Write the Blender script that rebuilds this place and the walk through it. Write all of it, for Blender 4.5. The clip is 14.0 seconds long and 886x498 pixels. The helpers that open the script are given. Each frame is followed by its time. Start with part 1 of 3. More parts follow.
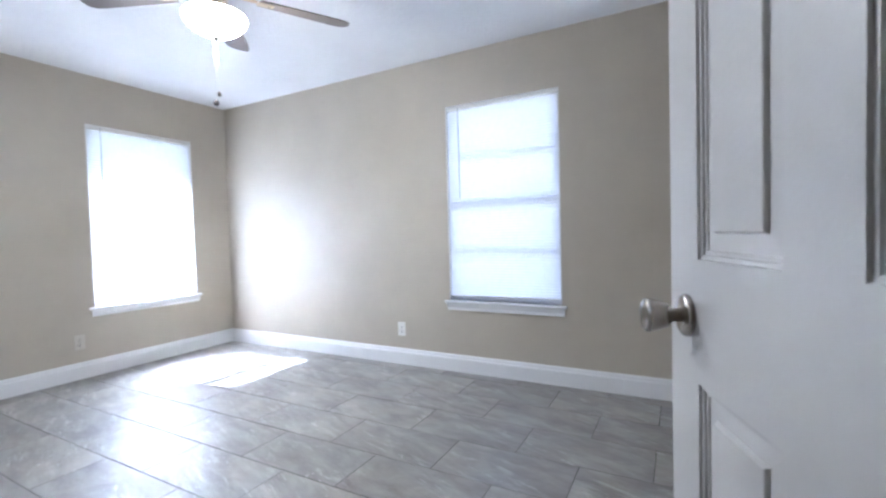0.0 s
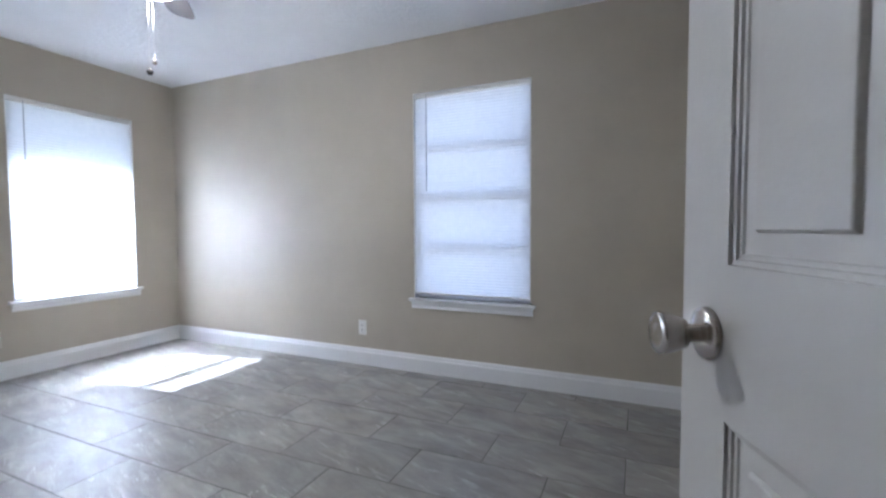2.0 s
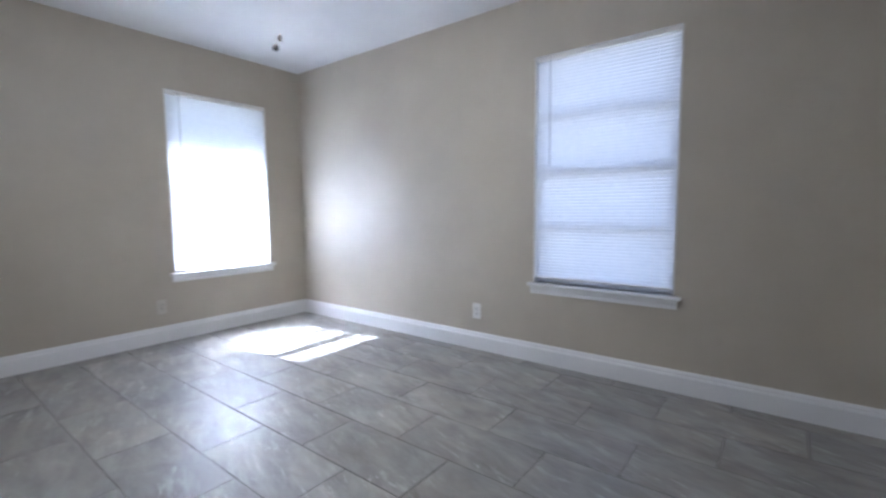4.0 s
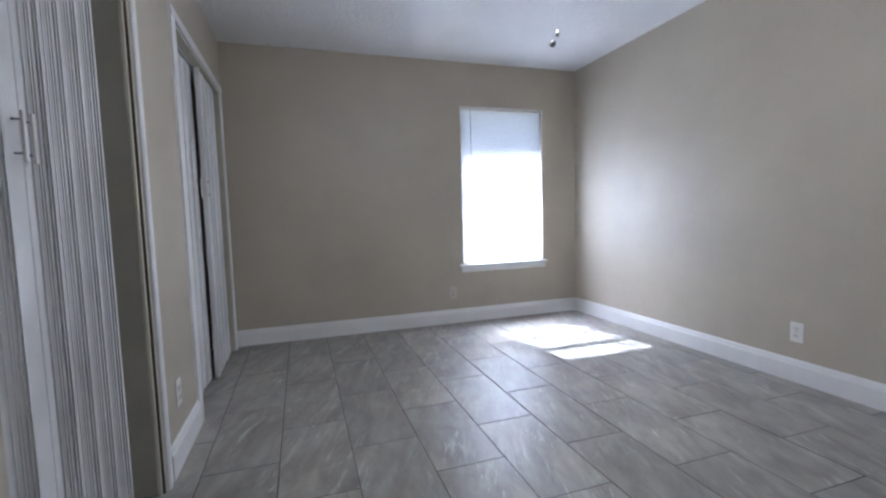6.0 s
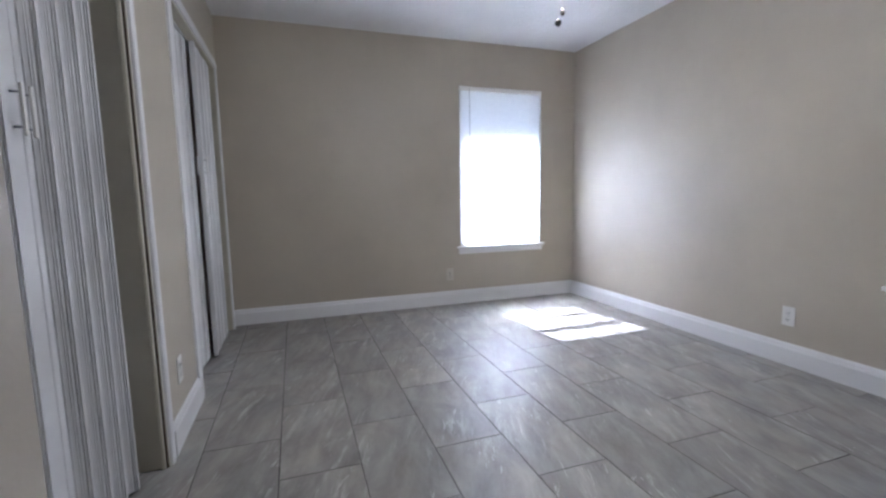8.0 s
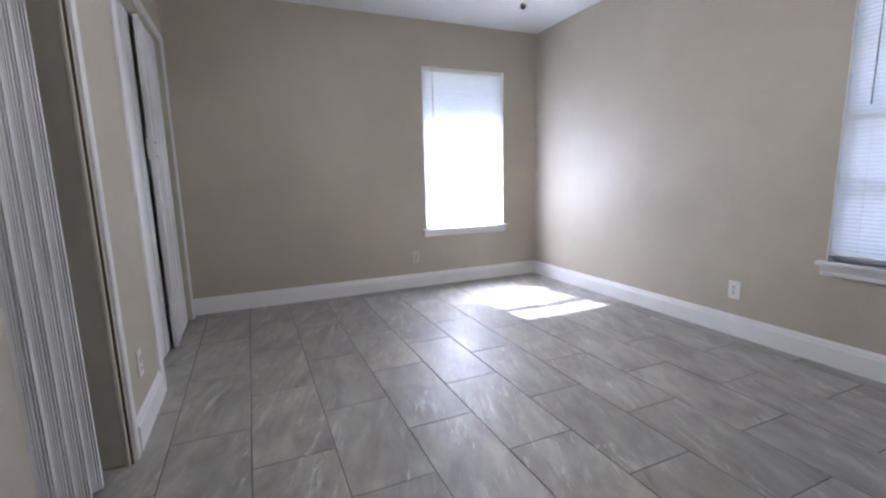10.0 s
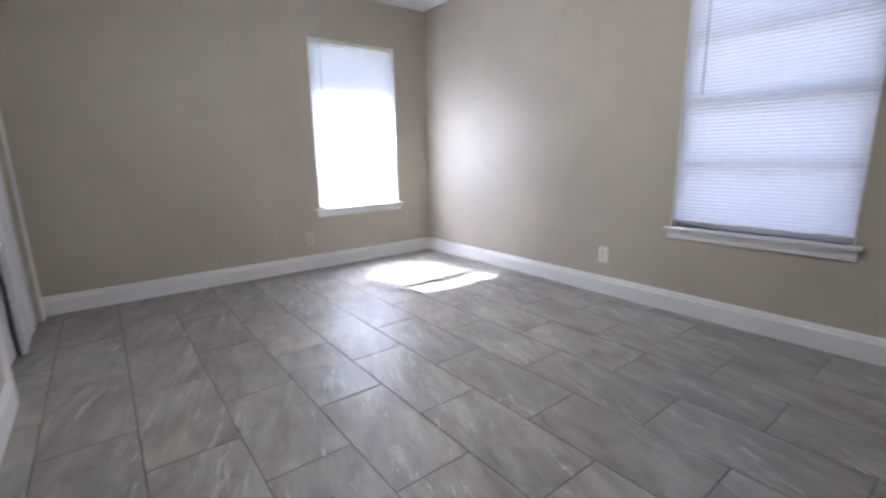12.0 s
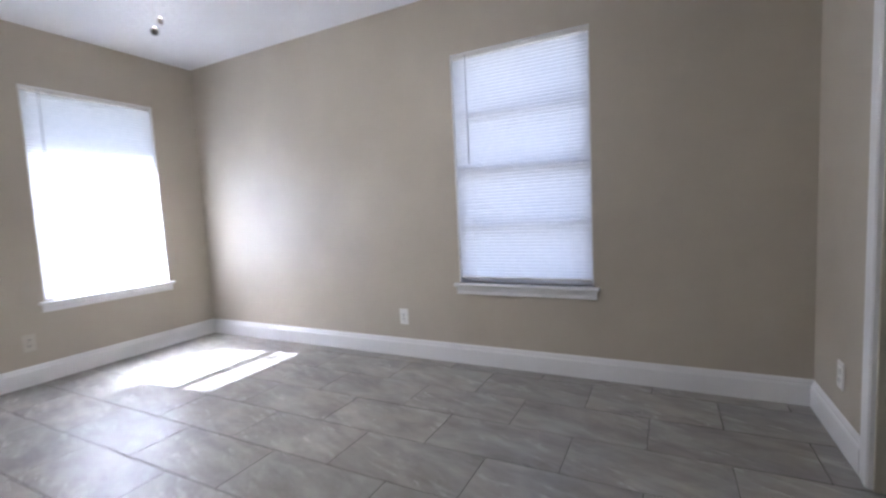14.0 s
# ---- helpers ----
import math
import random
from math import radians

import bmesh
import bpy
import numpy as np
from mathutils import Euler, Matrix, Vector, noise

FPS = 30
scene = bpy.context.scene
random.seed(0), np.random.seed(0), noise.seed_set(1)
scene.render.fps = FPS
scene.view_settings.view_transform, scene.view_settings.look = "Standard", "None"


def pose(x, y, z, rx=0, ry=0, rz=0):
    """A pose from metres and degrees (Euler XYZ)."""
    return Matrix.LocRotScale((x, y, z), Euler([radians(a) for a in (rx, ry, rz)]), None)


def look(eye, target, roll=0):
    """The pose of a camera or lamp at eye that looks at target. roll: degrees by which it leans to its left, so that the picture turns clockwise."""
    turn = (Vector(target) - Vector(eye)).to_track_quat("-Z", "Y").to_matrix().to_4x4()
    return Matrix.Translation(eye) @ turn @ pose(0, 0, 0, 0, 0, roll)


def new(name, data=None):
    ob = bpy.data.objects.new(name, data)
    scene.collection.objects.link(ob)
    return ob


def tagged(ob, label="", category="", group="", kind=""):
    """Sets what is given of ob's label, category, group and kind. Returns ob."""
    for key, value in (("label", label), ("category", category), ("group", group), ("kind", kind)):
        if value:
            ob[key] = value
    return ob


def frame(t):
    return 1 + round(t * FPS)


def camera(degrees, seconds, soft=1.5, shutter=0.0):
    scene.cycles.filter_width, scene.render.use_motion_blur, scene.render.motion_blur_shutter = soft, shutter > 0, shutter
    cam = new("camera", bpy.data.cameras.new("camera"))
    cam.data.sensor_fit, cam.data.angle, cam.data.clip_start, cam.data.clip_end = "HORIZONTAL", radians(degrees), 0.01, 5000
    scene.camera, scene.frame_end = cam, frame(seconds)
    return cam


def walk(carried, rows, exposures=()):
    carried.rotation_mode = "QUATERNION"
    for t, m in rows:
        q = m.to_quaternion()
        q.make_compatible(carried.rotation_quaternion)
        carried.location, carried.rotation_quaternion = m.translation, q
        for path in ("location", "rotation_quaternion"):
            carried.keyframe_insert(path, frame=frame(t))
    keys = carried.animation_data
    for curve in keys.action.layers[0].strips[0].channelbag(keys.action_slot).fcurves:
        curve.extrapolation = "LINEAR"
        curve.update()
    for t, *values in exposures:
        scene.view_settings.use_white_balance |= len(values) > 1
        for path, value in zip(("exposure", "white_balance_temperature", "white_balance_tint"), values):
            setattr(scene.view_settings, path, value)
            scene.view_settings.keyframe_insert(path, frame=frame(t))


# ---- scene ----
cam = camera(90.6, 14.0, soft=2.3, shutter=0.5)
PATH = [
    (0, (0.59, 0.691, 1.076), (2.349, 1.639, 1.009), -1.6),
    (0.5, (0.62, 0.693, 1.07), (2.32, 1.742, 0.983), -2.1),
    (1, (0.695, 0.744, 1.074), (2.501, 1.602, 1.016), -0.4),
    (1.5, (0.758, 0.805, 1.089), (2.646, 1.464, 1.093), -1.8),
    (2, (0.737, 0.764, 1.072), (2.564, 1.571, 0.98), -0.3),
    (2.2, (0.719, 0.748, 1.063), (2.553, 1.539, 0.949), 0.9),
    (4.3, (0.91, 0.975, 1.058), (2.323, 2.382, 0.9), -1.5),
    (4.5, (0.924, 0.99, 1.047), (2.172, 2.547, 0.919), -1.8),
    (5, (0.916, 1.002, 1.043), (1.726, 2.827, 0.932), -1.7),
    (5.5, (0.905, 0.998, 1.043), (1.552, 2.887, 0.941), -2.0),
    (6, (0.907, 0.984, 1.037), (1.52, 2.882, 0.883), -1.7),
    (6.5, (0.897, 0.98, 1.031), (1.491, 2.879, 0.832), -1.3),
    (7, (0.893, 0.981, 1.03), (1.472, 2.882, 0.807), -1.4),
    (7.5, (0.889, 0.981, 1.029), (1.484, 2.875, 0.784), -1.2),
    (8, (0.88, 0.988, 1.034), (1.512, 2.87, 0.798), -1.0),
    (8.2, (0.881, 0.993, 1.052), (1.564, 2.87, 0.934), -1.3),
    (10.3, (0.848, 0.989, 1.04), (1.636, 2.796, 0.701), -1.2),
    (10.5, (0.854, 0.981, 1.025), (1.636, 2.79, 0.681), -0.8),
    (11, (0.849, 0.975, 1.013), (1.683, 2.746, 0.601), -0.1),
    (11.5, (0.817, 0.987, 1.026), (1.809, 2.672, 0.602), -0.3),
    (12, (0.788, 0.982, 1.026), (1.983, 2.53, 0.608), -1.1),
    (12.5, (0.795, 0.967, 1.016), (2.222, 2.325, 0.67), -2.1),
    (13, (0.802, 0.957, 1.019), (2.386, 2.149, 0.753), -2.4),
    (13.5, (0.825, 0.969, 1.024), (2.5, 2.042, 0.813), -2.8),
    (14, (0.955, 1.017, 1.05), (2.726, 1.929, 0.878), -2.9),
]
walk(cam, [(t, look(e, g, r)) for t, e, g, r in PATH], exposures=[(0.0, 4.65, 5200, 13), (0.5, 4.28, 5240, 13), (1.5, 4.0, 5290, 13), (4.5, 3.9, 5260, 14), (5.5, 3.75, 5290, 14), (6.5, 3.68, 5330, 14), (8.0, 3.8, 5420, 16), (11.0, 3.93, 5600, 17), (14.0, 3.97, 5640, 17)])

# ---- light ----
SUN_WAY = Vector((0.15, -1.0, -1.13)).normalized()      # the way the sunlight travels
world = bpy.data.worlds.new("sky")
scene.world = world
world.use_nodes = True
wn = world.node_tree.nodes
sky = wn.new("ShaderNodeTexSky")
sky.sky_type, sky.sun_disc = "NISHITA", False
sky.sun_elevation = math.asin(-SUN_WAY.z)
sky.sun_rotation = math.atan2(-SUN_WAY.x, -SUN_WAY.y)
world.node_tree.links.new(sky.outputs[0], wn["Background"].inputs[0])
wn["Background"].inputs[1].default_value = 0.04

sun = new("sun", bpy.data.lights.new("sun", "SUN"))
sun.data.energy, sun.data.angle, sun.data.color = 5.0, radians(0.53), (1.0, 0.98, 0.955)
sun.matrix_world = look((0, 0, 0), SUN_WAY)


def window_lamp(name, eye, target, w, h, watts):
    """An added area lamp that sends light through a window from outside, in place of sky light."""
    la = bpy.data.lights.new(name, "AREA")
    la.shape, la.size, la.size_y, la.energy, la.color = "RECTANGLE", w, h, watts, (0.91, 0.885, 1.0)
    ob = new(name, la)
    ob.matrix_world = look(eye, target)
    return ob


# north: added fill low behind the blind, brightens its lower part and the wall glow
window_lamp("blind_fill_north", (2.81, 5.0, 0.92), (2.81, 4.0, 0.92), 0.80, 0.60, 0.52)
window_lamp("window_light_east", (4.02, 1.842, 1.33), (3.0, 1.842, 1.3), 0.95, 1.5, 0.40)

# ---- materials ----


def mat(name, rough=0.5, metal=0.0):
    m = bpy.data.materials.new(name)
    m.use_nodes = True
    b = m.node_tree.nodes["Principled BSDF"]
    b.inputs["Roughness"].default_value = rough
    b.inputs["Metallic"].default_value = metal
    return m, m.node_tree, b


def node(nt, kind, **kw):
    n = nt.nodes.new(kind)
    for k, v in kw.items():
        n.inputs[k].default_value = v
    return n


def coords(nt, scale=(1, 1, 1), world_space=True, spread=0.0, turn=0.0):
    """Position in metres, turned about z and scaled; spread shifts it by a random amount for each object."""
    if world_space:
        src = nt.nodes.new("ShaderNodeNewGeometry").outputs["Position"]
    else:
        src = nt.nodes.new("ShaderNodeTexCoord").outputs["Object"]
    mp = nt.nodes.new("ShaderNodeMapping")
    mp.inputs["Scale"].default_value = scale
    if turn:
        rot = nt.nodes.new("ShaderNodeVectorRotate")
        rot.rotation_type = "Z_AXIS"
        rot.inputs["Angle"].default_value = radians(turn)
        nt.links.new(src, rot.inputs["Vector"])
        src = rot.outputs[0]
    nt.links.new(src, mp.inputs["Vector"])
    if spread:
        info = nt.nodes.new("ShaderNodeObjectInfo")
        mul = nt.nodes.new("ShaderNodeVectorMath")
        mul.operation = "SCALE"
        mul.inputs[0].default_value = (spread, spread * 1.7, spread * 0.6)
        nt.links.new(info.outputs["Random"], mul.inputs["Scale"])
        nt.links.new(mul.outputs[0], mp.inputs["Location"])
    return mp.outputs[0]


def ramp(nt, fac, stops):
    r = nt.nodes.new("ShaderNodeValToRGB")
    el = r.color_ramp.elements
    while len(el) < len(stops):
        el.new(0.5)
    for e, (p, c) in zip(el, stops):
        e.position, e.color = p, (*c, 1)
    nt.links.new(fac, r.inputs[0])
    return r.outputs[0]


def mix(nt, fac, a, b, mode="MIX"):
    n = nt.nodes.new("ShaderNodeMix")
    n.data_type, n.blend_type = "RGBA", mode
    for v, i in ((fac, 0), (a, 6), (b, 7)):
        if isinstance(v, (int, float)):
            n.inputs[i].default_value = v
        elif isinstance(v, tuple):
            n.inputs[i].default_value = (*v, 1)
        else:
            nt.links.new(v, n.inputs[i])
    return n.outputs[2]


def noise_fac(nt, vec, scale, detail=4.0, rough=0.55, distort=0.0):
    n = node(nt, "ShaderNodeTexNoise", Scale=scale, Detail=detail, Roughness=rough, Distortion=distort)
    nt.links.new(vec, n.inputs["Vector"])
    return n.outputs[0]


def bump(nt, b, height, dist, strength=1.0):
    n = node(nt, "ShaderNodeBump", Distance=dist, Strength=strength)
    nt.links.new(height, n.inputs["Height"])
    nt.links.new(n.outputs[0], b.inputs["Normal"])


def paint(name, colour, rough, grain=220.0, relief=0.0006, dirt=0.06, spread=0.0):
    """Rolled or brushed paint: faint blotches, orange peel, uneven gloss."""
    m, nt, b = mat(name, rough)
    v = coords(nt, spread=spread)
    blot = noise_fac(nt, v, 1.7, 5.0, 0.6)
    dark = tuple(c * (1 - 2 * dirt) for c in colour)
    lite = tuple(min(1, c * (1 + dirt)) for c in colour)
    nt.links.new(ramp(nt, blot, [(0.25, dark), (0.75, lite)]), b.inputs["Base Color"])
    fine = noise_fac(nt, v, 9.0, 3.0)
    nt.links.new(ramp(nt, fine, [(0.2, (rough - 0.012,) * 3), (0.8, (rough + 0.018,) * 3)]), b.inputs["Roughness"])
    bump(nt, b, noise_fac(nt, v, grain, 3.0, 0.6), relief, 0.6)
    return m


WALL = paint("greige_wall_paint", (0.492, 0.444, 0.36), 0.45, 160.0, 0.0007, 0.05)
CEIL = paint("white_textured_ceiling", (0.80, 0.80, 0.80), 0.85, 32.0, 0.014, 0.03)
TRIM = paint("white_trim_paint", (0.80, 0.80, 0.80), 0.35, 90.0, 0.0004, 0.03)
DOOR = paint("white_door_paint", (0.63, 0.61, 0.575), 0.38, 120.0, 0.0004, 0.03)
JAMB = paint("khaki_jamb_paint", (0.56, 0.53, 0.43), 0.5, 120.0, 0.0005, 0.06)
GAPSHADE = paint("dark_gap_shade", (0.09, 0.065, 0.05), 0.7, 120.0, 0.0005, 0.15)
TAN = paint("tan_door_jamb_paint", (0.50, 0.38, 0.26), 0.5, 120.0, 0.0005, 0.1)
VINYL = paint("grey_white_vinyl", (0.69, 0.69, 0.69), 0.38, 60.0, 0.0003, 0.12, 3.0)
GLASSY = paint("grey_clear_plastic", (0.42, 0.43, 0.46), 0.25, 200.0, 0.0001, 0.05)
PAINTED = paint("plate_painted_over", (0.58, 0.545, 0.475), 0.42, 200.0, 0.0003, 0.05)
PLASTIC = paint("white_plastic", (0.78, 0.77, 0.74), 0.35, 300.0, 0.0001, 0.02)
BLADE = paint("brown_fan_blade", (0.16, 0.125, 0.10), 0.45, 80.0, 0.0004, 0.2)
GROUT, nt, b = mat("grey_grout", 0.9)
nt.links.new(ramp(nt, noise_fac(nt, coords(nt), 2.2, 6.0, 0.6), [(0.36, (0.035, 0.034, 0.032)), (0.62, (0.12, 0.116, 0.11))]), b.inputs["Base Color"])
DARK, nt, b = mat("dark_slot", 0.7)
b.inputs["Base Color"].default_value = (0.02, 0.02, 0.02, 1)


def tile_material():
    """Grey stone-look porcelain: soft clouds, slanting pale streaks and thin wisps, different on each tile."""
    m, nt, b = mat("grey_streaked_porcelain_tile", 0.3)
    v = coords(nt, (1.0, 0.45, 1.0), False, 37.0, 14)
    cloud = noise_fac(nt, v, 7.0, 7.0, 0.62, 0.5)
    base = ramp(nt, cloud, [(0.28, (0.178, 0.172, 0.161)), (0.5, (0.280, 0.271, 0.256)), (0.74, (0.390, 0.378, 0.358))])
    tint = ramp(nt, noise_fac(nt, coords(nt, (1.0, 0.7, 1.0), False, 83.0), 5.0, 3.0), [(0.35, (1.04, 1.0, 0.955)), (0.65, (0.985, 1.0, 1.0))])
    base = mix(nt, 1.0, base, tint, "MULTIPLY")
    v2 = coords(nt, (1.0, 0.16, 1.0), False, 61.0, 20)
    patch = ramp(nt, noise_fac(nt, v, 5.0, 3.0), [(0.44, (0, 0, 0)), (0.60, (0.9, 0.9, 0.9))])
    streak = ramp(nt, noise_fac(nt, v2, 22.0, 8.0, 0.7, 0.35), [(0.53, (0, 0, 0)), (0.68, (1, 1, 1))])
    col = mix(nt, mix(nt, 1.0, streak, patch, "MULTIPLY"), base, (0.47, 0.46, 0.44))
    shade = ramp(nt, noise_fac(nt, coords(nt, (1.0, 0.2, 1.0), False, 19.0, 17), 18.0, 6.0, 0.65, 0.3), [(0.34, (0.84, 0.84, 0.84)), (0.5, (1.0, 1.0, 1.0)), (0.68, (1.07, 1.07, 1.07))])
    col = mix(nt, 1.0, col, shade, "MULTIPLY")
    wisp = ramp(nt, noise_fac(nt, v2, 46.0, 5.0, 0.6, 0.6), [(0.61, (0, 0, 0)), (0.66, (0.75, 0.75, 0.75))])
    col = mix(nt, mix(nt, 1.0, wisp, patch, "MULTIPLY"), col, (0.58, 0.57, 0.55))
    info = nt.nodes.new("ShaderNodeObjectInfo")
    tone = ramp(nt, info.outputs["Random"], [(0.0, (0.90, 0.90, 0.905)), (1.0, (1.08, 1.075, 1.06))])
    nt.links.new(mix(nt, 1.0, col, tone, "MULTIPLY"), b.inputs["Base Color"])
    nt.links.new(ramp(nt, cloud, [(0.3, (0.34,) * 3), (0.7, (0.48,) * 3)]), b.inputs["Roughness"])
    bump(nt, b, noise_fac(nt, v2, 26.0, 5.0, 0.6), 0.0018, 0.6)
    return m


TILE = tile_material()


def metal_material(name, colour, rough):
    m, nt, b = mat(name, rough, 1.0)
    v = coords(nt)
    nt.links.new(ramp(nt, noise_fac(nt, v, 40.0), [(0.3, tuple(c * 0.92 for c in colour)), (0.7, colour)]), b.inputs["Base Color"])
    nt.links.new(ramp(nt, noise_fac(nt, v, 25.0), [(0.3, (rough * 0.9,) * 3), (0.7, (rough * 1.12,) * 3)]), b.inputs["Roughness"])
    return m


NICKEL = metal_material("satin_nickel", (0.44, 0.405, 0.37), 0.2)
BRASS = metal_material("brushed_brass", (0.75, 0.62, 0.42), 0.3)
BRONZE = metal_material("dark_bronze", (0.09, 0.08, 0.075), 0.45)
CHAIN = metal_material("pale_chain", (0.85, 0.83, 0.78), 0.35)


def slat_material():
    """Thin white vinyl that lets light through."""
    m, nt, b = mat("white_vinyl_slat", 0.4)
    tone = ramp(nt, noise_fac(nt, coords(nt), 25.0), [(0.3, (0.80, 0.81, 0.82)), (0.7, (0.88, 0.88, 0.88))])
    nt.links.new(tone, b.inputs["Base Color"])
    tr = nt.nodes.new("ShaderNodeBsdfTranslucent")
    tr.inputs[0].default_value = (0.81, 0.845, 0.91, 1)
    ms = nt.nodes.new("ShaderNodeMixShader")
    ms.inputs[0].default_value = 0.44
    nt.links.new(b.outputs[0], ms.inputs[1])
    nt.links.new(tr.outputs[0], ms.inputs[2])
    nt.links.new(ms.outputs[0], nt.nodes["Material Output"].inputs[0])
    return m


SLAT = slat_material()


def glass_material():
    m, nt, b = mat("window_glass", 0.02)
    b.inputs["Transmission Weight"].default_value = 1.0
    b.inputs["IOR"].default_value = 1.45
    nt.links.new(ramp(nt, noise_fac(nt, coords(nt), 5.0), [(0.0, (0.955, 0.955, 0.96)), (1.0, (0.975, 0.975, 0.98))]), b.inputs["Base Color"])
    return m


GLASS = glass_material()


def bowl_material():
    m, nt, b = mat("lit_frosted_glass", 0.35)
    b.inputs["Base Color"].default_value = (0.9, 0.88, 0.84, 1)
    b.inputs["Emission Color"].default_value = (1.0, 0.93, 0.82, 1)
    b.inputs["Emission Strength"].default_value = 6.2
    return m


BOWL = bowl_material()


def ground_material():
    m, nt, b = mat("dry_grass_ground", 0.95)
    v = coords(nt)
    a = ramp(nt, noise_fac(nt, v, 3.0, 8.0, 0.7), [(0.3, (0.075, 0.075, 0.05)), (0.6, (0.14, 0.13, 0.10)), (0.8, (0.22, 0.20, 0.16))])
    nt.links.new(a, b.inputs["Base Color"])
    bump(nt, b, noise_fac(nt, v, 60.0), 0.03)
    return m


GRASS = ground_material()
SIDING = paint("pale_exterior_paint", (0.55, 0.54, 0.50), 0.7, 60.0, 0.001, 0.06)
ROOFING = paint("grey_roof_board", (0.42, 0.41, 0.40), 0.8, 60.0, 0.002, 0.1)

# ---- mesh helpers ----


def add_box(bm, lo, hi):
    x0, y0, z0 = lo
    x1, y1, z1 = hi
    v = [bm.verts.new(p) for p in ((x0, y0, z0), (x1, y0, z0), (x1, y1, z0), (x0, y1, z0), (x0, y0, z1), (x1, y0, z1), (x1, y1, z1), (x0, y1, z1))]
    for f in ((3, 2, 1, 0), (4, 5, 6, 7), (0, 1, 5, 4), (1, 2, 6, 5), (2, 3, 7, 6), (3, 0, 4, 7)):
        bm.faces.new([v[i] for i in f])
    return bm


def boxes(*pairs):
    bm = bmesh.new()
    for lo, hi in pairs:
        add_box(bm, lo, hi)
    return bm


def soft_box(lo, hi, r=0.003, seg=2):
    bm = boxes((lo, hi))
    bmesh.ops.bevel(bm, geom=bm.edges[:], offset=r, segments=seg, affect="EDGES", profile=0.5)
    return bm


def extruded(profile, axis, a, b):
    """A closed profile of two coordinates, drawn out along an axis from a to b."""
    def place(p, q):
        return {"x": (q, p[0], p[1]), "y": (p[0], q, p[1]), "z": (p[0], p[1], q)}[axis]
    bm = bmesh.new()
    r0 = [bm.verts.new(place(p, a)) for p in profile]
    r1 = [bm.verts.new(place(p, b)) for p in profile]
    n = len(profile)
    for i in range(n):
        bm.faces.new((r0[i], r0[(i + 1) % n], r1[(i + 1) % n], r1[i]))
    bm.faces.new(r0)
    bm.faces.new(r1[::-1])
    bmesh.ops.recalc_face_normals(bm, faces=bm.faces[:])
    return bm


def turned(profile, seg=32, m=None):
    """A profile of (radius, height) spun about z."""
    bm = bmesh.new()
    rings = []
    for r, z in profile:
        if r < 1e-5:
            rings.append([bm.verts.new((0, 0, z))])
        else:
            rings.append([bm.verts.new((r * math.cos(2 * math.pi * i / seg), r * math.sin(2 * math.pi * i / seg), z)) for i in range(seg)])
    for p, q in zip(rings, rings[1:]):
        for i in range(seg):
            j = (i + 1) % seg
            if len(p) == 1 and len(q) > 1:
                bm.faces.new((p[0], q[j], q[i]))
            elif len(q) == 1 and len(p) > 1:
                bm.faces.new((p[i], p[j], q[0]))
            elif len(p) > 1:
                bm.faces.new((p[i], p[j], q[j], q[i]))
    for ring in (rings[0], rings[-1]):
        if len(ring) > 1:
            bm.faces.new(ring)
    bmesh.ops.recalc_face_normals(bm, faces=bm.faces[:])
    for f in bm.faces:
        f.smooth = len(f.verts) < 5
    if m is not None:
        bmesh.ops.transform(bm, matrix=m, verts=bm.verts[:])
    return bm


def mesh(name, bm, material):
    me = bpy.data.meshes.new(name)
    bm.to_mesh(me)
    bm.free()
    me.materials.append(material)
    return me


def part(name, bm, material, parent=None, label=""):
    ob = new(name, mesh(name, bm, material))
    if parent is not None:
        ob.parent = parent
    return tagged(ob, label)


def thing(name, label, category, m=None, group="", kind=""):
    ob = new(name)
    if m is not None:
        ob.matrix_world = m
    return tagged(ob, label, category, group, kind)


# ---- the room ----
XW, XE, YS, YN, H = 0.36, 3.63, 0.38, 4.91, 2.45      # west, east, south, north faces; ceiling
XD = 0.678                                            # room face of the entry wall, proud of the closet wall
DY0, DY1, DTOP = 0.448, 1.192, 2.05                   # entry doorway
XJ, YJ = 0.670, 1.42                                 # corner where the entry wall steps back
W1 = (2.377, 3.244)                                   # north window, along x
W2 = (1.405, 2.274)                                   # east window, along y
WZ = (0.56, 2.05)
WT2 = 2.056                                           # top of the east opening
C1 = (1.56, 2.87)                                     # near closet opening, along y
C2 = (3.51, 4.79)                                     # far closet opening
CTOP = 2.03
SO = (2.10, 2.915)                                     # south doorway, along x

structure = "structure"
wall_north = part("wall_north", boxes(((-0.8, YN, 0), (W1[0], YN + 0.15, H)), ((W1[1], YN, 0), (XE + 0.15, YN + 0.15, H)),
                                      ((W1[0], YN, 0), (W1[1], YN + 0.15, WZ[0])), ((W1[0], YN, WZ[1]), (W1[1], YN + 0.15, H))), WALL)
wall_east = part("wall_east", boxes(((XE, -1.2, 0), (XE + 0.15, W2[0], H)), ((XE, W2[1], 0), (XE + 0.15, YN, H)),
                                    ((XE, W2[0], 0), (XE + 0.15, W2[1], WZ[0])), ((XE, W2[0], WT2), (XE + 0.15, W2[1], H))), WALL)
wall_south = part("wall_south", boxes(((XD - 0.12, YS - 0.12, 0), (SO[0], YS, H)), ((SO[1], YS - 0.12, 0), (XE, YS, H)),
                                      ((SO[0], YS - 0.12, 2.05), (SO[1], YS, H))), WALL)
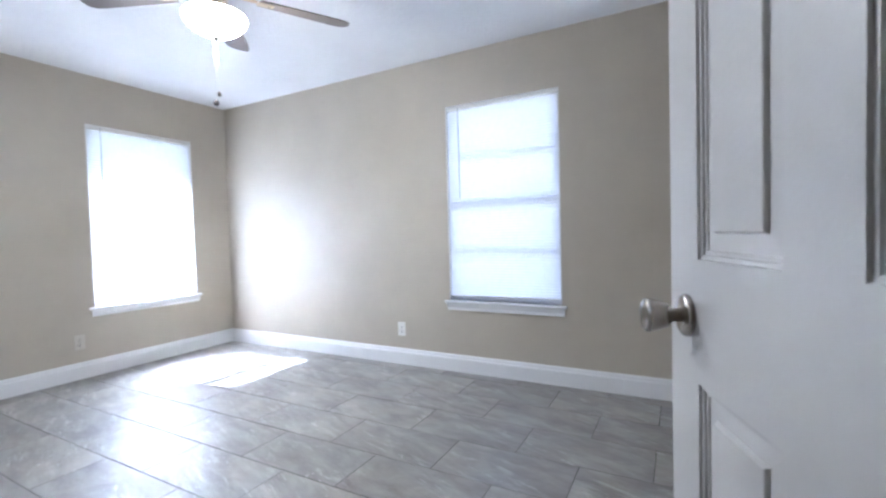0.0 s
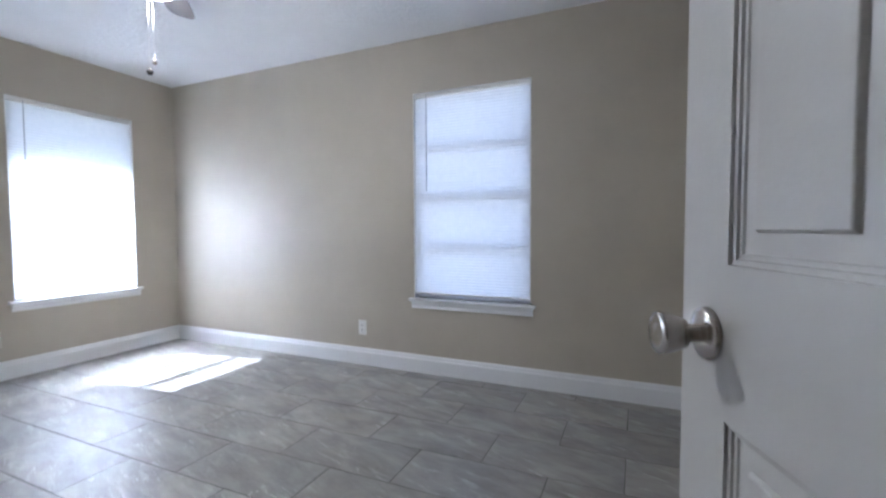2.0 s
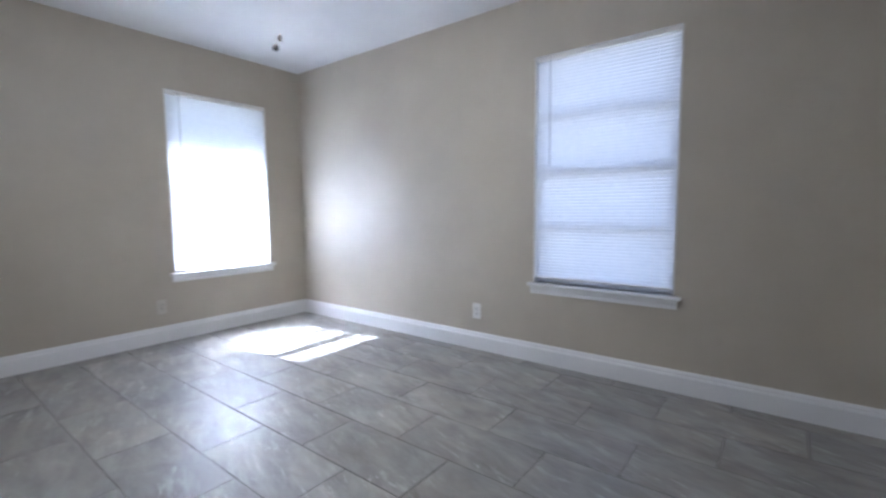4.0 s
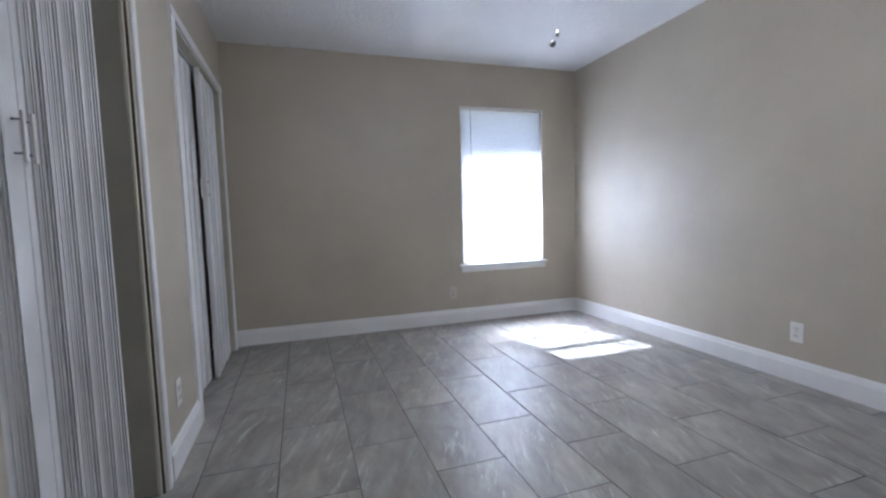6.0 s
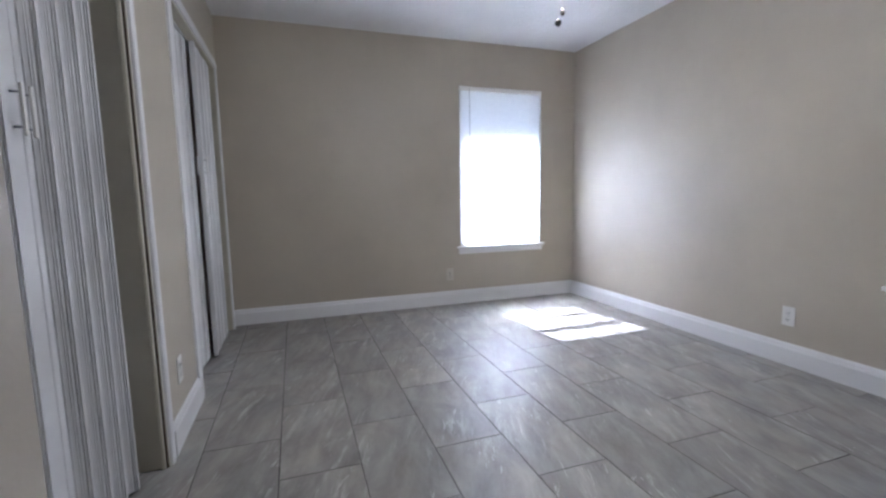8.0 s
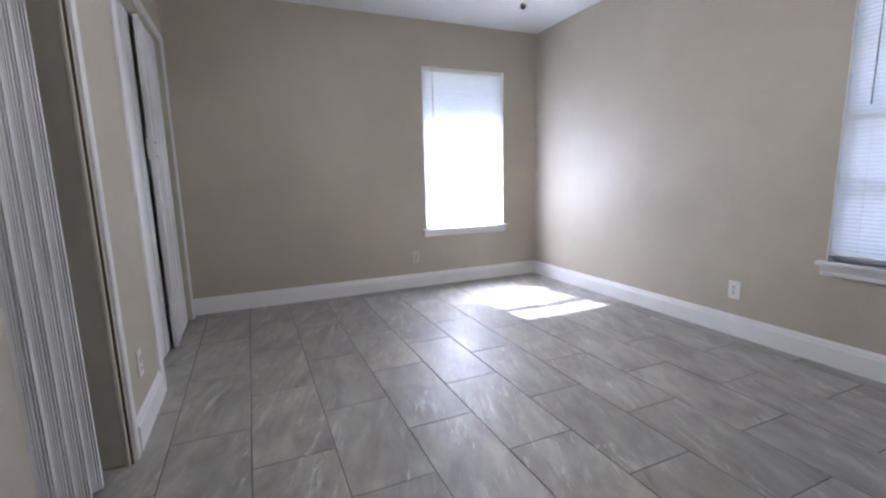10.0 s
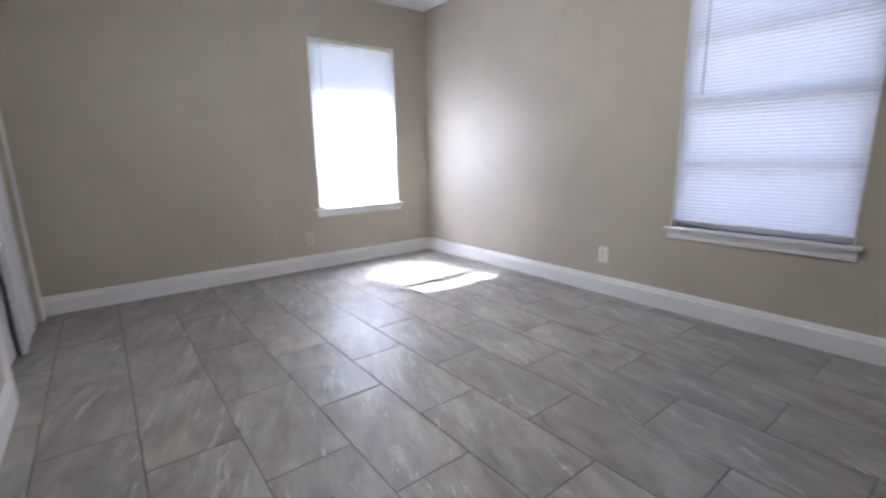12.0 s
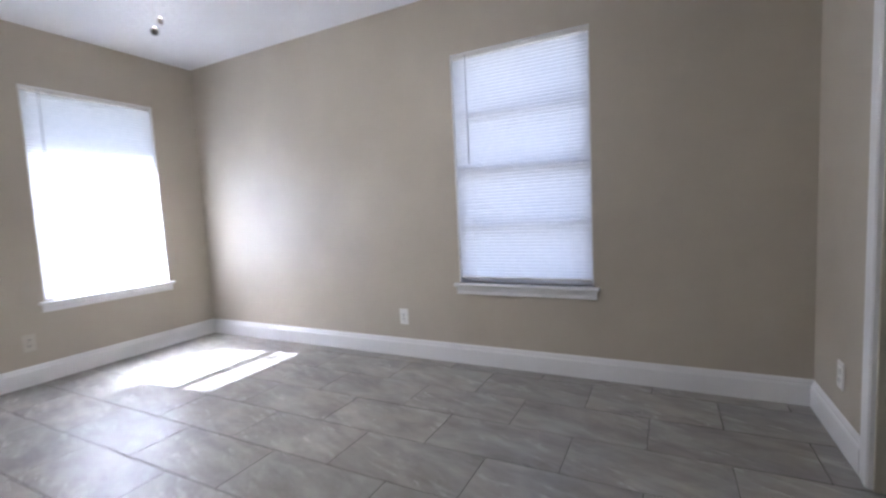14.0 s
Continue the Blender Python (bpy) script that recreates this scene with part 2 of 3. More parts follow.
wall_west = part("wall_west", boxes(((XW - 0.12, YJ, 0), (XW, C1[0], H)), ((XW - 0.12, C1[1], 0), (XW, C2[0], H)),
                                    ((XW - 0.12, C2[1], 0), (XW, YN, H)), ((XW - 0.12, C1[0], CTOP), (XW, C1[1], H)),
                                    ((XW - 0.12, C2[0], CTOP), (XW, C2[1], H))), WALL)
wall_entry = part("wall_entry", boxes(((XD - 0.12, YS, 0), (XD, DY0, H)), ((XD - 0.12, DY1, 0), (XD, 1.272, H)),
                                      ((XD - 0.12, DY0, DTOP), (XD, DY1, H))), WALL)
wall_corner = part("wall_corner", boxes(((XJ - 0.12, 1.272, 0), (XJ, YJ, H)), ((XW - 0.12, YJ - 0.12, 0), (XJ - 0.12, YJ, H))), WALL)
wall_hall = part("wall_hall", boxes(((-0.92, -1.2, 0), (-0.8, YN + 0.15, H)), ((-0.8, -1.2, 0), (XD - 0.12, -1.08, H)),
                                    ((-0.8, YJ - 0.12, 0), (XW - 0.12, YJ, H))), WALL)
wall_back_room = part("wall_back_room", boxes(((1.78, -1.08, 0), (1.9, YS - 0.12, H)), ((XD, -1.2, 0), (XE, -1.08, H)),
                                              ((XD - 0.12, -1.2, 0), (XD, YS - 0.12, H))), WALL)
wall_closet = part("wall_closet", boxes(((XW - 0.75, 3.13, 0), (XW - 0.12, 3.19, H)), ((-0.45, YJ, 0), (-0.39, YN, H))), WALL)
ceiling = part("ceiling", boxes(((-0.92, -1.2, H), (XE + 0.15, YN + 0.15, H + 0.12))), CEIL)
for ob, text in ((wall_north, "greige painted wall with a blind-covered window"), (wall_east, "greige painted wall with a window and outlet"),
                 (wall_south, "greige painted wall with a trimmed doorway"), (wall_west, "greige painted wall with two closet openings"),
                 (wall_corner, "greige painted wall corner beside the closet"), (wall_entry, "greige painted wall round the entry doorway"), (wall_hall, "plain greige painted hallway wall"),
                 (wall_back_room, "plain greige wall behind the second doorway"), (wall_closet, "plain painted closet back wall")):
    tagged(ob, text, "wall", kind=structure)
tagged(ceiling, "white ceiling with a light sprayed texture", "ceiling", kind=structure)

# outside
ground = tagged(part("ground", boxes(((-150, -150, -0.5), (150, 150, -0.3))), GRASS), "dry grassy ground round the house", "ground", kind=structure)
foundation = tagged(part("foundation", boxes(((-0.92, -1.2, -0.3), (XE + 0.15, YN + 0.15, -0.02))), SIDING), "pale concrete house slab", "foundation", kind=structure)
eave = tagged(part("roof_eave", boxes(((-1.4, -1.7, H + 0.125), (XE + 0.75, 5.86, H + 0.25))), ROOFING), "grey boarded roof with a deep eave", "roof", kind=structure)

# ---- baseboards and trim ----
BB = [(0, 0), (0.016, 0), (0.016, 0.098), (0.013, 0.106), (0.010, 0.110), (0.010, 0.118), (0.006, 0.128), (0.0035, 0.134), (0, 0.134)]


def baseboard(name, wall_axis, face, sign, a, b, label="white baseboard with a moulded top edge"):
    prof = [(face + sign * p, z) for p, z in BB]
    ob = part(name, extruded(prof, wall_axis, a, b), TRIM)
    return tagged(ob, label, "baseboard", kind=structure)


baseboard("baseboard", "x", YN, -1, XW, XE)
baseboard("baseboard", "y", XE, -1, YS, YN - 0.016)
baseboard("baseboard", "x", YS, 1, SO[1] + 0.0895, XE - 0.016)
baseboard("baseboard", "x", YS, 1, XD + 0.016, SO[0] - 0.0895)
baseboard("baseboard", "y", XW, 1, C1[1] + 0.062, C2[0] - 0.062)


def casing_profile(w, d, lip=0.006):
    return [(0, 0), (w, 0), (w, d * 0.6), (w - lip, d * 0.75), (w * 0.55, d * 0.8), (w * 0.45, d), (lip, d), (0, d * 0.7)]


def casing(name, axis, face, sign, a, b, top, w=0.062, d=0.016, label="white painted door casing"):
    """Three boards round an opening from a to b along axis, on a wall face."""
    t = thing(name, label, "trim", kind=structure)
    for edge, way in ((a, -1), (b, 1)):
        prof = [(edge + way * (p + 0.004), face + sign * q) for p, q in casing_profile(w, d)]
        if axis == "y":
            prof = [(q, p) for p, q in prof]
        part("side_board", extruded(prof, "z", 0, top + 0.004), TRIM, t)
    prof = [(face + sign * q, top + 0.004 + p) for p, q in casing_profile(w, d)]
    part("head_board", extruded(prof, axis, a - w - 0.004, b + w + 0.004), TRIM, t)
    return t


casing("trim_closet_near", "y", XW, 1, C1[0], C1[1], CTOP, 0.056, label="white casing round the near closet opening")
casing("trim_closet_far", "y", XW, 1, C2[0], C2[1], CTOP, 0.056, label="white casing round the far closet opening")
casing("trim_entry", "y", XD, 1, DY0, DY1 + 0.006, DTOP, 0.056, 0.010, label="white casing round the entry doorway")
casing("trim_south", "x", YS, 1, SO[0], SO[1], 2.05, 0.085, 0.02, label="white casing round the second doorway")


def lining(name, x0, x1, y0, y1, top, material, axis, label):
    """Boards that line an opening through a wall."""
    t = thing(name, label, "door jamb", kind=structure)
    e = 0.012
    if axis == "y":
        part("jamb_board", boxes(((x0, y0, 0), (x1, y0 + e, top))), material, t)
        part("jamb_board", boxes(((x0, y1 - e, 0), (x1, y1, top))), material, t)
        part("head_jamb", boxes(((x0, y0 + e, top - e), (x1, y1 - e, top))), material, t)
    else:
        part("jamb_board", boxes(((x0, y0, 0), (x0 + e, y1, top))), material, t)
        part("jamb_board", boxes(((x1 - e, y0, 0), (x1, y1, top))), material, t)
        part("head_jamb", boxes(((x0 + e, y0, top - e), (x1 - e, y1, top))), material, t)
    return t


near_lining = lining("jamb_closet_near", XW - 0.125, XW + 0.002, C1[0], C1[1], CTOP, JAMB, "y", "khaki painted closet jamb")
part("stop_bead", soft_box((XW - 0.022, C1[1] - 0.026, 0), (XW - 0.008, C1[1] - 0.012, CTOP - 0.012), 0.003), JAMB, near_lining)
# dark brown strip: shade of the gap by the casing, put in as colour
part("shadow_gap", boxes(((XW - 0.0075, C1[1] - 0.0135, 0), (XW + 0.0005, C1[1] - 0.0115, CTOP - 0.012))), GAPSHADE, near_lining, "dark brown strip painted as the gap's shade")
lining("jamb_closet_far", XW - 0.125, XW + 0.002, C2[0], C2[1], CTOP, JAMB, "y", "khaki painted closet jamb")
entry_lining = lining("jamb_entry", XD - 0.125, XD + 0.002, DY0 - 0.012, DY1 + 0.012, DTOP, TAN, "y", "tan painted entry door jamb with a strike plate")
strike = part("strike_plate", soft_box((XD - 0.035, DY1 - 0.003, 0.90), (XD + 0.014, DY1 + 0.0005, 0.965), 0.001, 1), BRONZE, entry_lining, "dark bronze strike plate")
lining("jamb_south", SO[0], SO[1], YS - 0.125, YS + 0.002, 2.05, JAMB, "x", "khaki painted doorway jamb")

# ---- windows and blinds ----


def window(name, m, w, h, label):
    """A sash window in a wall opening; local x along the wall, y outwards, z up from the opening's lower corner."""
    t = thing(name, label, "window", m, kind=structure)
    f = 0.045
    y0, y1 = 0.055, 0.105
    part("window_frame", boxes(((0, y0, 0), (f, y1, h)), ((w - f, y0, 0), (w, y1, h)), ((f, y0, 0), (w - f, y1, f)), ((f, y0, h - f), (w - f, y1, h))), TRIM, t)
    mid = 0.74
    part("meeting_rail", soft_box((f, y0 - 0.01, mid - 0.024), (w - f, y1 - 0.01, mid + 0.024), 0.003), TRIM, t)
    for z in (0.385, 1.10):
        part("muntin", soft_box((f, y0 - 0.004, z - 0.015), (w - f, y1 - 0.012, z + 0.015), 0.003), TRIM, t)
    for a, b in ((f, 0.370), (0.400, mid - 0.024), (mid + 0.024, 1.085), (1.115, h - f)):
        p = part("pane", boxes(((f, 0.079, a), (w - f, 0.083, b))), GLASS, t, "clear window glass")
        p.visible_shadow = False
    # plaster return and slim edge round the opening
    e = 0.005
    part("reveal", boxes(((0, -0.004, 0), (e, y0, h)), ((w - e, -0.004, 0), (w, y0, h)), ((e, -0.004, h - e), (w - e, y0, h))), TRIM, t)
    part("window_sill", soft_box((-0.035, -0.038, -0.022), (w + 0.035, y0, 0.0), 0.005, 3), TRIM, t)
    part("apron", extruded([(-0.003, -0.075), (-0.003, -0.022), (-0.026, -0.022), (-0.022, -0.040), (-0.016, -0.052), (-0.016, -0.075)], "x", -0.018, w + 0.018), TRIM, t)
    return t


def slat_mesh(w, tilt):
    """A thin arched slat."""
    bm = bmesh.new()
    n = 4
    rows = []
    ca, sa = math.cos(tilt), math.sin(tilt)
    for i in range(n + 1):
        u = (i / n - 0.5) * 0.025
        c = 0.0034 * (1 - (u / 0.0125) ** 2)
        y, z = u * ca - c * sa, u * sa + c * ca
        rows.append([bm.verts.new((x, y, z)) for x in (0, w / 2, w)])
    for p, q in zip(rows, rows[1:]):
        for i in range(2):
            bm.faces.new((p[i], p[i + 1], q[i + 1], q[i])).smooth = True
    return mesh("slat", bm, SLAT)


def blind(m, w, h, tilt, drop, wand_len, label):
    """Mini blind hung inside the opening; local axes as the window's."""
    t = thing("window_blind", label, "blind", m)
    part("headrail", soft_box((0.008, 0.001, h - 0.032), (w - 0.008, 0.028, h - 0.006), 0.003), PLASTIC, t)
    me = slat_mesh(w - 0.018, tilt)
    top = h - 0.034
    z = drop + 0.020
    random.seed(5)
    while z < top:
        s = new("slat", me)
        s.parent = t
        s.matrix_basis = pose(0.009, 0.015, z, random.uniform(-1.5, 1.5), 0, 0)
        z += 0.0205
    part("bottom_rail", soft_box((0.010, 0.003, drop), (w - 0.010, 0.027, drop + 0.014), 0.004), PLASTIC, t)
    if drop < 0.01:
        part("end_clip", soft_box((w - 0.075, -0.005, drop + 0.001), (w - 0.062, 0.004, drop + 0.016), 0.002), GLASSY, t, "small grey bottom rail clip")
    for x in (0.12, w - 0.12):
        part("ladder_cord", turned([(0.0008, drop + 0.01), (0.0008, top + 0.01)], 6, Matrix.Translation((x, 0.0015, 0))), PLASTIC, t)
    part("tilt_wand", turned([(0.0035, h - 0.05 - wand_len), (0.004, h - 0.05 - wand_len + 0.01), (0.003, h - 0.06), (0.002, h - 0.02)], 8, Matrix.Translation((0.105, -0.004, 0))), GLASSY, t, "grey translucent tilt wand")
    return t


HW = WZ[1] - WZ[0]
m_n = pose(W1[0], YN, WZ[0])
m_e = pose(XE, W2[1], WZ[0], 0, 0, -90)
window("window_1", m_n, W1[1] - W1[0], HW, "white sash window with a sunlit blind")
window("window_2", m_e, W2[1] - W2[0], WT2 - WZ[0], "white sash window with a lowered blind")
blind(m_n, W1[1] - W1[0], HW, radians(73), 0.004, 0.40, "white mini blind, lowered, lower half glaring with sun")
blind(m_e, W2[1] - W2[0], WT2 - WZ[0], radians(76), 0.030, 0.66, "white mini blind, lowered, bluish daylight behind")

# ---- accordion closet doors ----


def fold_mesh(width, height, ang):
    """One vinyl panel of an accordion leaf, with ribbed hinge edges; local x along the leaf."""
    half = [(0, 0.0025), (0.004, 0.0065), (0.007, 0.0015), (0.011, 0.0060), (0.014, 0.0015), (0.020, 0.0042), (0.0235, 0.0022), (0.0260, 0.0036), (0.0285, 0.0022), (0.0365, 0.0024), (0.0385, 0.0036), (0.0405, 0.0022)]
    top = half + [(width - x, y) for x, y in reversed(half)]
    prof = top + [(x, -y) for x, y in reversed(top)]
    ca, sa = math.cos(ang), math.sin(ang)
    prof = [(x * ca - y * sa, x * sa + y * ca) for x, y in prof]
    return mesh("fold_panel", extruded(prof, "z", 0.0, height), VINYL)


def accordion(y0, y1, y_meet, x_left, x_right, height, fw, ratio, label):
    """A pair of folding vinyl leaves that meet at y_meet; built along y in the closet opening."""
    t = thing("accordion_door", label, "closet door", pose(0, 0, 0.012))
    part("track", boxes(((x_left - 0.02, y0 + 0.012, height - 0.010), (x_left + 0.02, y1 - 0.012, CTOP - 0.025))), VINYL, t)
    for a, b, x0, lead in ((y0 + 0.014, y_meet - 0.115, x_left, 1), (y1 - 0.014, y_meet + 0.022, x_right, -1)):
        run = abs(b - a)
        n = max(4, int(round(run / (fw * ratio) / 2)) * 2)
        step = run / n
        ang = math.acos(min(0.999, step / fw))
        up, down = fold_mesh(fw, height - 0.012, ang), fold_mesh(fw, height - 0.012, -ang)
        off = fw * math.sin(ang) / 2
        for i in range(n):
            p = new("fold_panel", up if i % 2 == 0 else down)
            p.parent = t
            turn = 90 if lead > 0 else -90
            s = -1 if i % 2 == 0 else 1
            side = s * off if lead < 0 else -s * off
            # local x runs along the wall; local y across it
            p.matrix_basis = pose(x0 + side, a + lead * i * step, 0, 0, 0, turn)
        if lead > 0:
            part("lead_post", soft_box((x0 - 0.012, b, 0.0), (x0 + 0.012, b + 0.11, height - 0.012), 0.004), VINYL, t, "flat vinyl lead post")
            hy = b + 0.075
        else:
            part("lead_post", soft_box((x0 - 0.014, b - 0.032, 0.0), (x0 + 0.014, b, height - 0.012), 0.004), VINYL, t, "flat vinyl lead post")
            hy = b - 0.022
        hx = x0 + 0.013
        handle = part("handle", soft_box((hx + 0.018, hy - 0.006, 1.180), (hx + 0.025, hy + 0.006, 1.300), 0.002), PLASTIC, t, "slim white pull handle")
        for z in (1.200, 1.280):
            part("standoff", turned([(0.0028, 0), (0.0028, 0.020)], 10, pose(hx - 0.001, hy, z, 0, 90, 0)), GLASSY, handle)
    return t


accordion(C1[0], C1[1] - 0.075, 2.328, XW - 0.095, XW - 0.095, CTOP - 0.035, 0.085, 0.62, "grey-white vinyl accordion door, closed, with two slim pulls")
accordion(C2[0], C2[1] - 0.10, 4.14, XW - 0.068, XW - 0.022, CTOP - 0.022, 0.115, 0.96, "grey-white vinyl accordion door, nearly closed, at the far closet")

# ---- entry door ----


def panel_mesh(x0, x1, z0, z1, face):
    """A sunk, moulded and raised panel on one face of a door: nested rectangles at changing depth."""
    bm = bmesh.new()
    steps = [(0.0, 0.0), (0.0015, -0.004), (0.0065, -0.0046), (0.0085, -0.0078), (0.0125, -0.0082), (0.0145, -0.0106), (0.038, -0.0092), (0.0405, -0.0045), (0.042, -0.0035)]
    rings = []
    for inset, depth in steps:
        rings.append([bm.verts.new((x, face + depth if face > 0 else face - depth, z)) for x, z in
                      ((x0 + inset, z0 + inset), (x1 - inset, z0 + inset), (x1 - inset, z1 - inset), (x0 + inset, z1 - inset))])
    for p, q in zip(rings, rings[1:]):
        for i in range(4):
            j = (i + 1) % 4
            bm.faces.new((p[i], p[j], q[j], q[i]))
    bm.faces.new(rings[-1])
    bmesh.ops.recalc_face_normals(bm, faces=bm.faces[:])
    want = 1 if face > 0 else -1
    if bm.faces[-1:] and rings[-1][0].link_faces[0].normal.y * want < -0.5:
        bmesh.ops.reverse_faces(bm, faces=bm.faces[:])
    return bm


def entry_door(m, w, h):
    """Six-panel door; local x from the hinge to the free edge, y towards the seen face."""
    t = thing("entry_door", "white six-panel interior door standing open into the room", "door", m)
    th = 0.035
    sf, mu, pw = 0.105, 0.104, 0.2006          # free stile, middle stile, panel width
    st = w - sf - mu - 2 * pw                  # hinge stile
    cols = [(st, st + pw), (st + pw + mu, w - sf)]
    rows = [(0.24, 0.832), (1.016, 1.60), (1.71, 1.92)]
    core = bmesh.new()
    add_box(core, (0.001, -th + 0.011, 0.001), (w - 0.001, -0.0112, h - 0.001))
    part("core", core, DOOR, t)
    for name, a, b in (("stile", 0, st), ("stile", w - sf, w)):
        part(name, boxes(((a, -th, 0), (b, 0, h))), DOOR, t)
    for a, b in ((0, 0.24), (0.832, 1.016), (1.60, 1.71), (1.92, h)):
        part("rail", boxes(((st, -th, a), (w - sf, 0, b))), DOOR, t)
    for a, b in rows:
        part("mullion", boxes(((st + pw, -th, a), (st + pw + mu, 0, b))), DOOR, t)
        for c0, c1 in cols:
            bm = panel_mesh(c0, c1, a, b, 1e-6)
            part("panel", bm, DOOR, t)
            bm = panel_mesh(c0, c1, a, b, -1e-6)
            bmesh.ops.translate(bm, vec=(0, -th, 0), verts=bm.verts[:])
            part("panel", bm, DOOR, t)
    for s, base in ((1, 0.0), (-1, -th)):
        mk = Matrix.Translation((w - 0.067, base, 0.928)) @ pose(0, 0, 0, -90 * s)
        knob = part("knob", turned([(0.0, 0.000), (0.011, 0.001), (0.011, 0.022), (0.013, 0.026), (0.0185, 0.030), (0.0235, 0.045), (0.0265, 0.0585), (0.0262, 0.0620), (0.0235, 0.0640), (0.012, 0.0625), (0.0, 0.0610)], 40, mk), NICKEL, t, "satin nickel tulip door knob")
        part("rose", turned([(0.033, 0.0005), (0.033, 0.004), (0.0315, 0.0075), (0.026, 0.010), (0.016, 0.0115), (0.0112, 0.012)], 40, mk), NICKEL, knob)
    part("latch_plate", soft_box((w - 0.0005, -th / 2 - 0.0125, 0.89), (w + 0.0012, -th / 2 + 0.0125, 0.946), 0.001, 1), NICKEL, t)
    for z in (0.20, 1.02, 1.83):
        part("hinge", turned([(0.006, z - 0.045), (0.006, z + 0.045)], 12, Matrix.Translation((-0.004, 0.004, 0))), NICKEL, t)
    return t


DOOR_W = 0.740
EDGE = Vector((1.4295, 0.7030))
DOOR_YAW = 19.9
hx = EDGE.x - DOOR_W * math.cos(radians(DOOR_YAW))
hy = EDGE.y - DOOR_W * math.sin(radians(DOOR_YAW))
entry_door(pose(hx, hy, 0.012, 0, 0, DOOR_YAW), DOOR_W, 2.03)

# ---- outlets ----


def outlet(m, label, finish=PLASTIC):
    """A duplex outlet; local x along the wall, y out of it, z up, origin at its middle."""
    t = thing("outlet", label, "outlet", m, group="wall outlets")
    part("cover_plate", soft_box((-0.036, 0.0, -0.058), (0.036, 0.0062, 0.058), 0.004, 3), finish, t)
    for z in (-0.020, 0.020):
        r = part("receptacle", soft_box((-0.017, 0.006, z - 0.0145), (0.017, 0.0085, z + 0.0145), 0.003, 2), finish, t)
        for x in (-0.0065, 0.0065):
            part("slot", boxes(((x - 0.0016, 0.0084, z - 0.004), (x + 0.0016, 0.0089, z + 0.007))), DARK, r)
        part("ground_hole", turned([(0.0026, 0), (0.0026, 0.0005)], 10, pose(0, 0.0084, z - 0.009, -90)), DARK, r)
    part("screw", turned([(0.003, 0), (0.0026, 0.001), (0.0, 0.0012)], 10, pose(0, 0.0062, 0, -90)), NICKEL, t)
    return t


outlet(pose(XE, 2.741, 0.295, 0, 0, 90), "white duplex outlet on the wall between window and corner")
outlet(pose(2.262, YN, 0.294, 0, 0, 180), "duplex outlet painted over greige below the sunlit window", PAINTED)
outlet(pose(XW, 3.122, 0.30, 0, 0, -90), "white duplex outlet between the two closets")
outlet(pose(3.256, YS, 0.292, 0, 0, 0), "white duplex outlet beside the second doorway")

# ---- ceiling fan ----


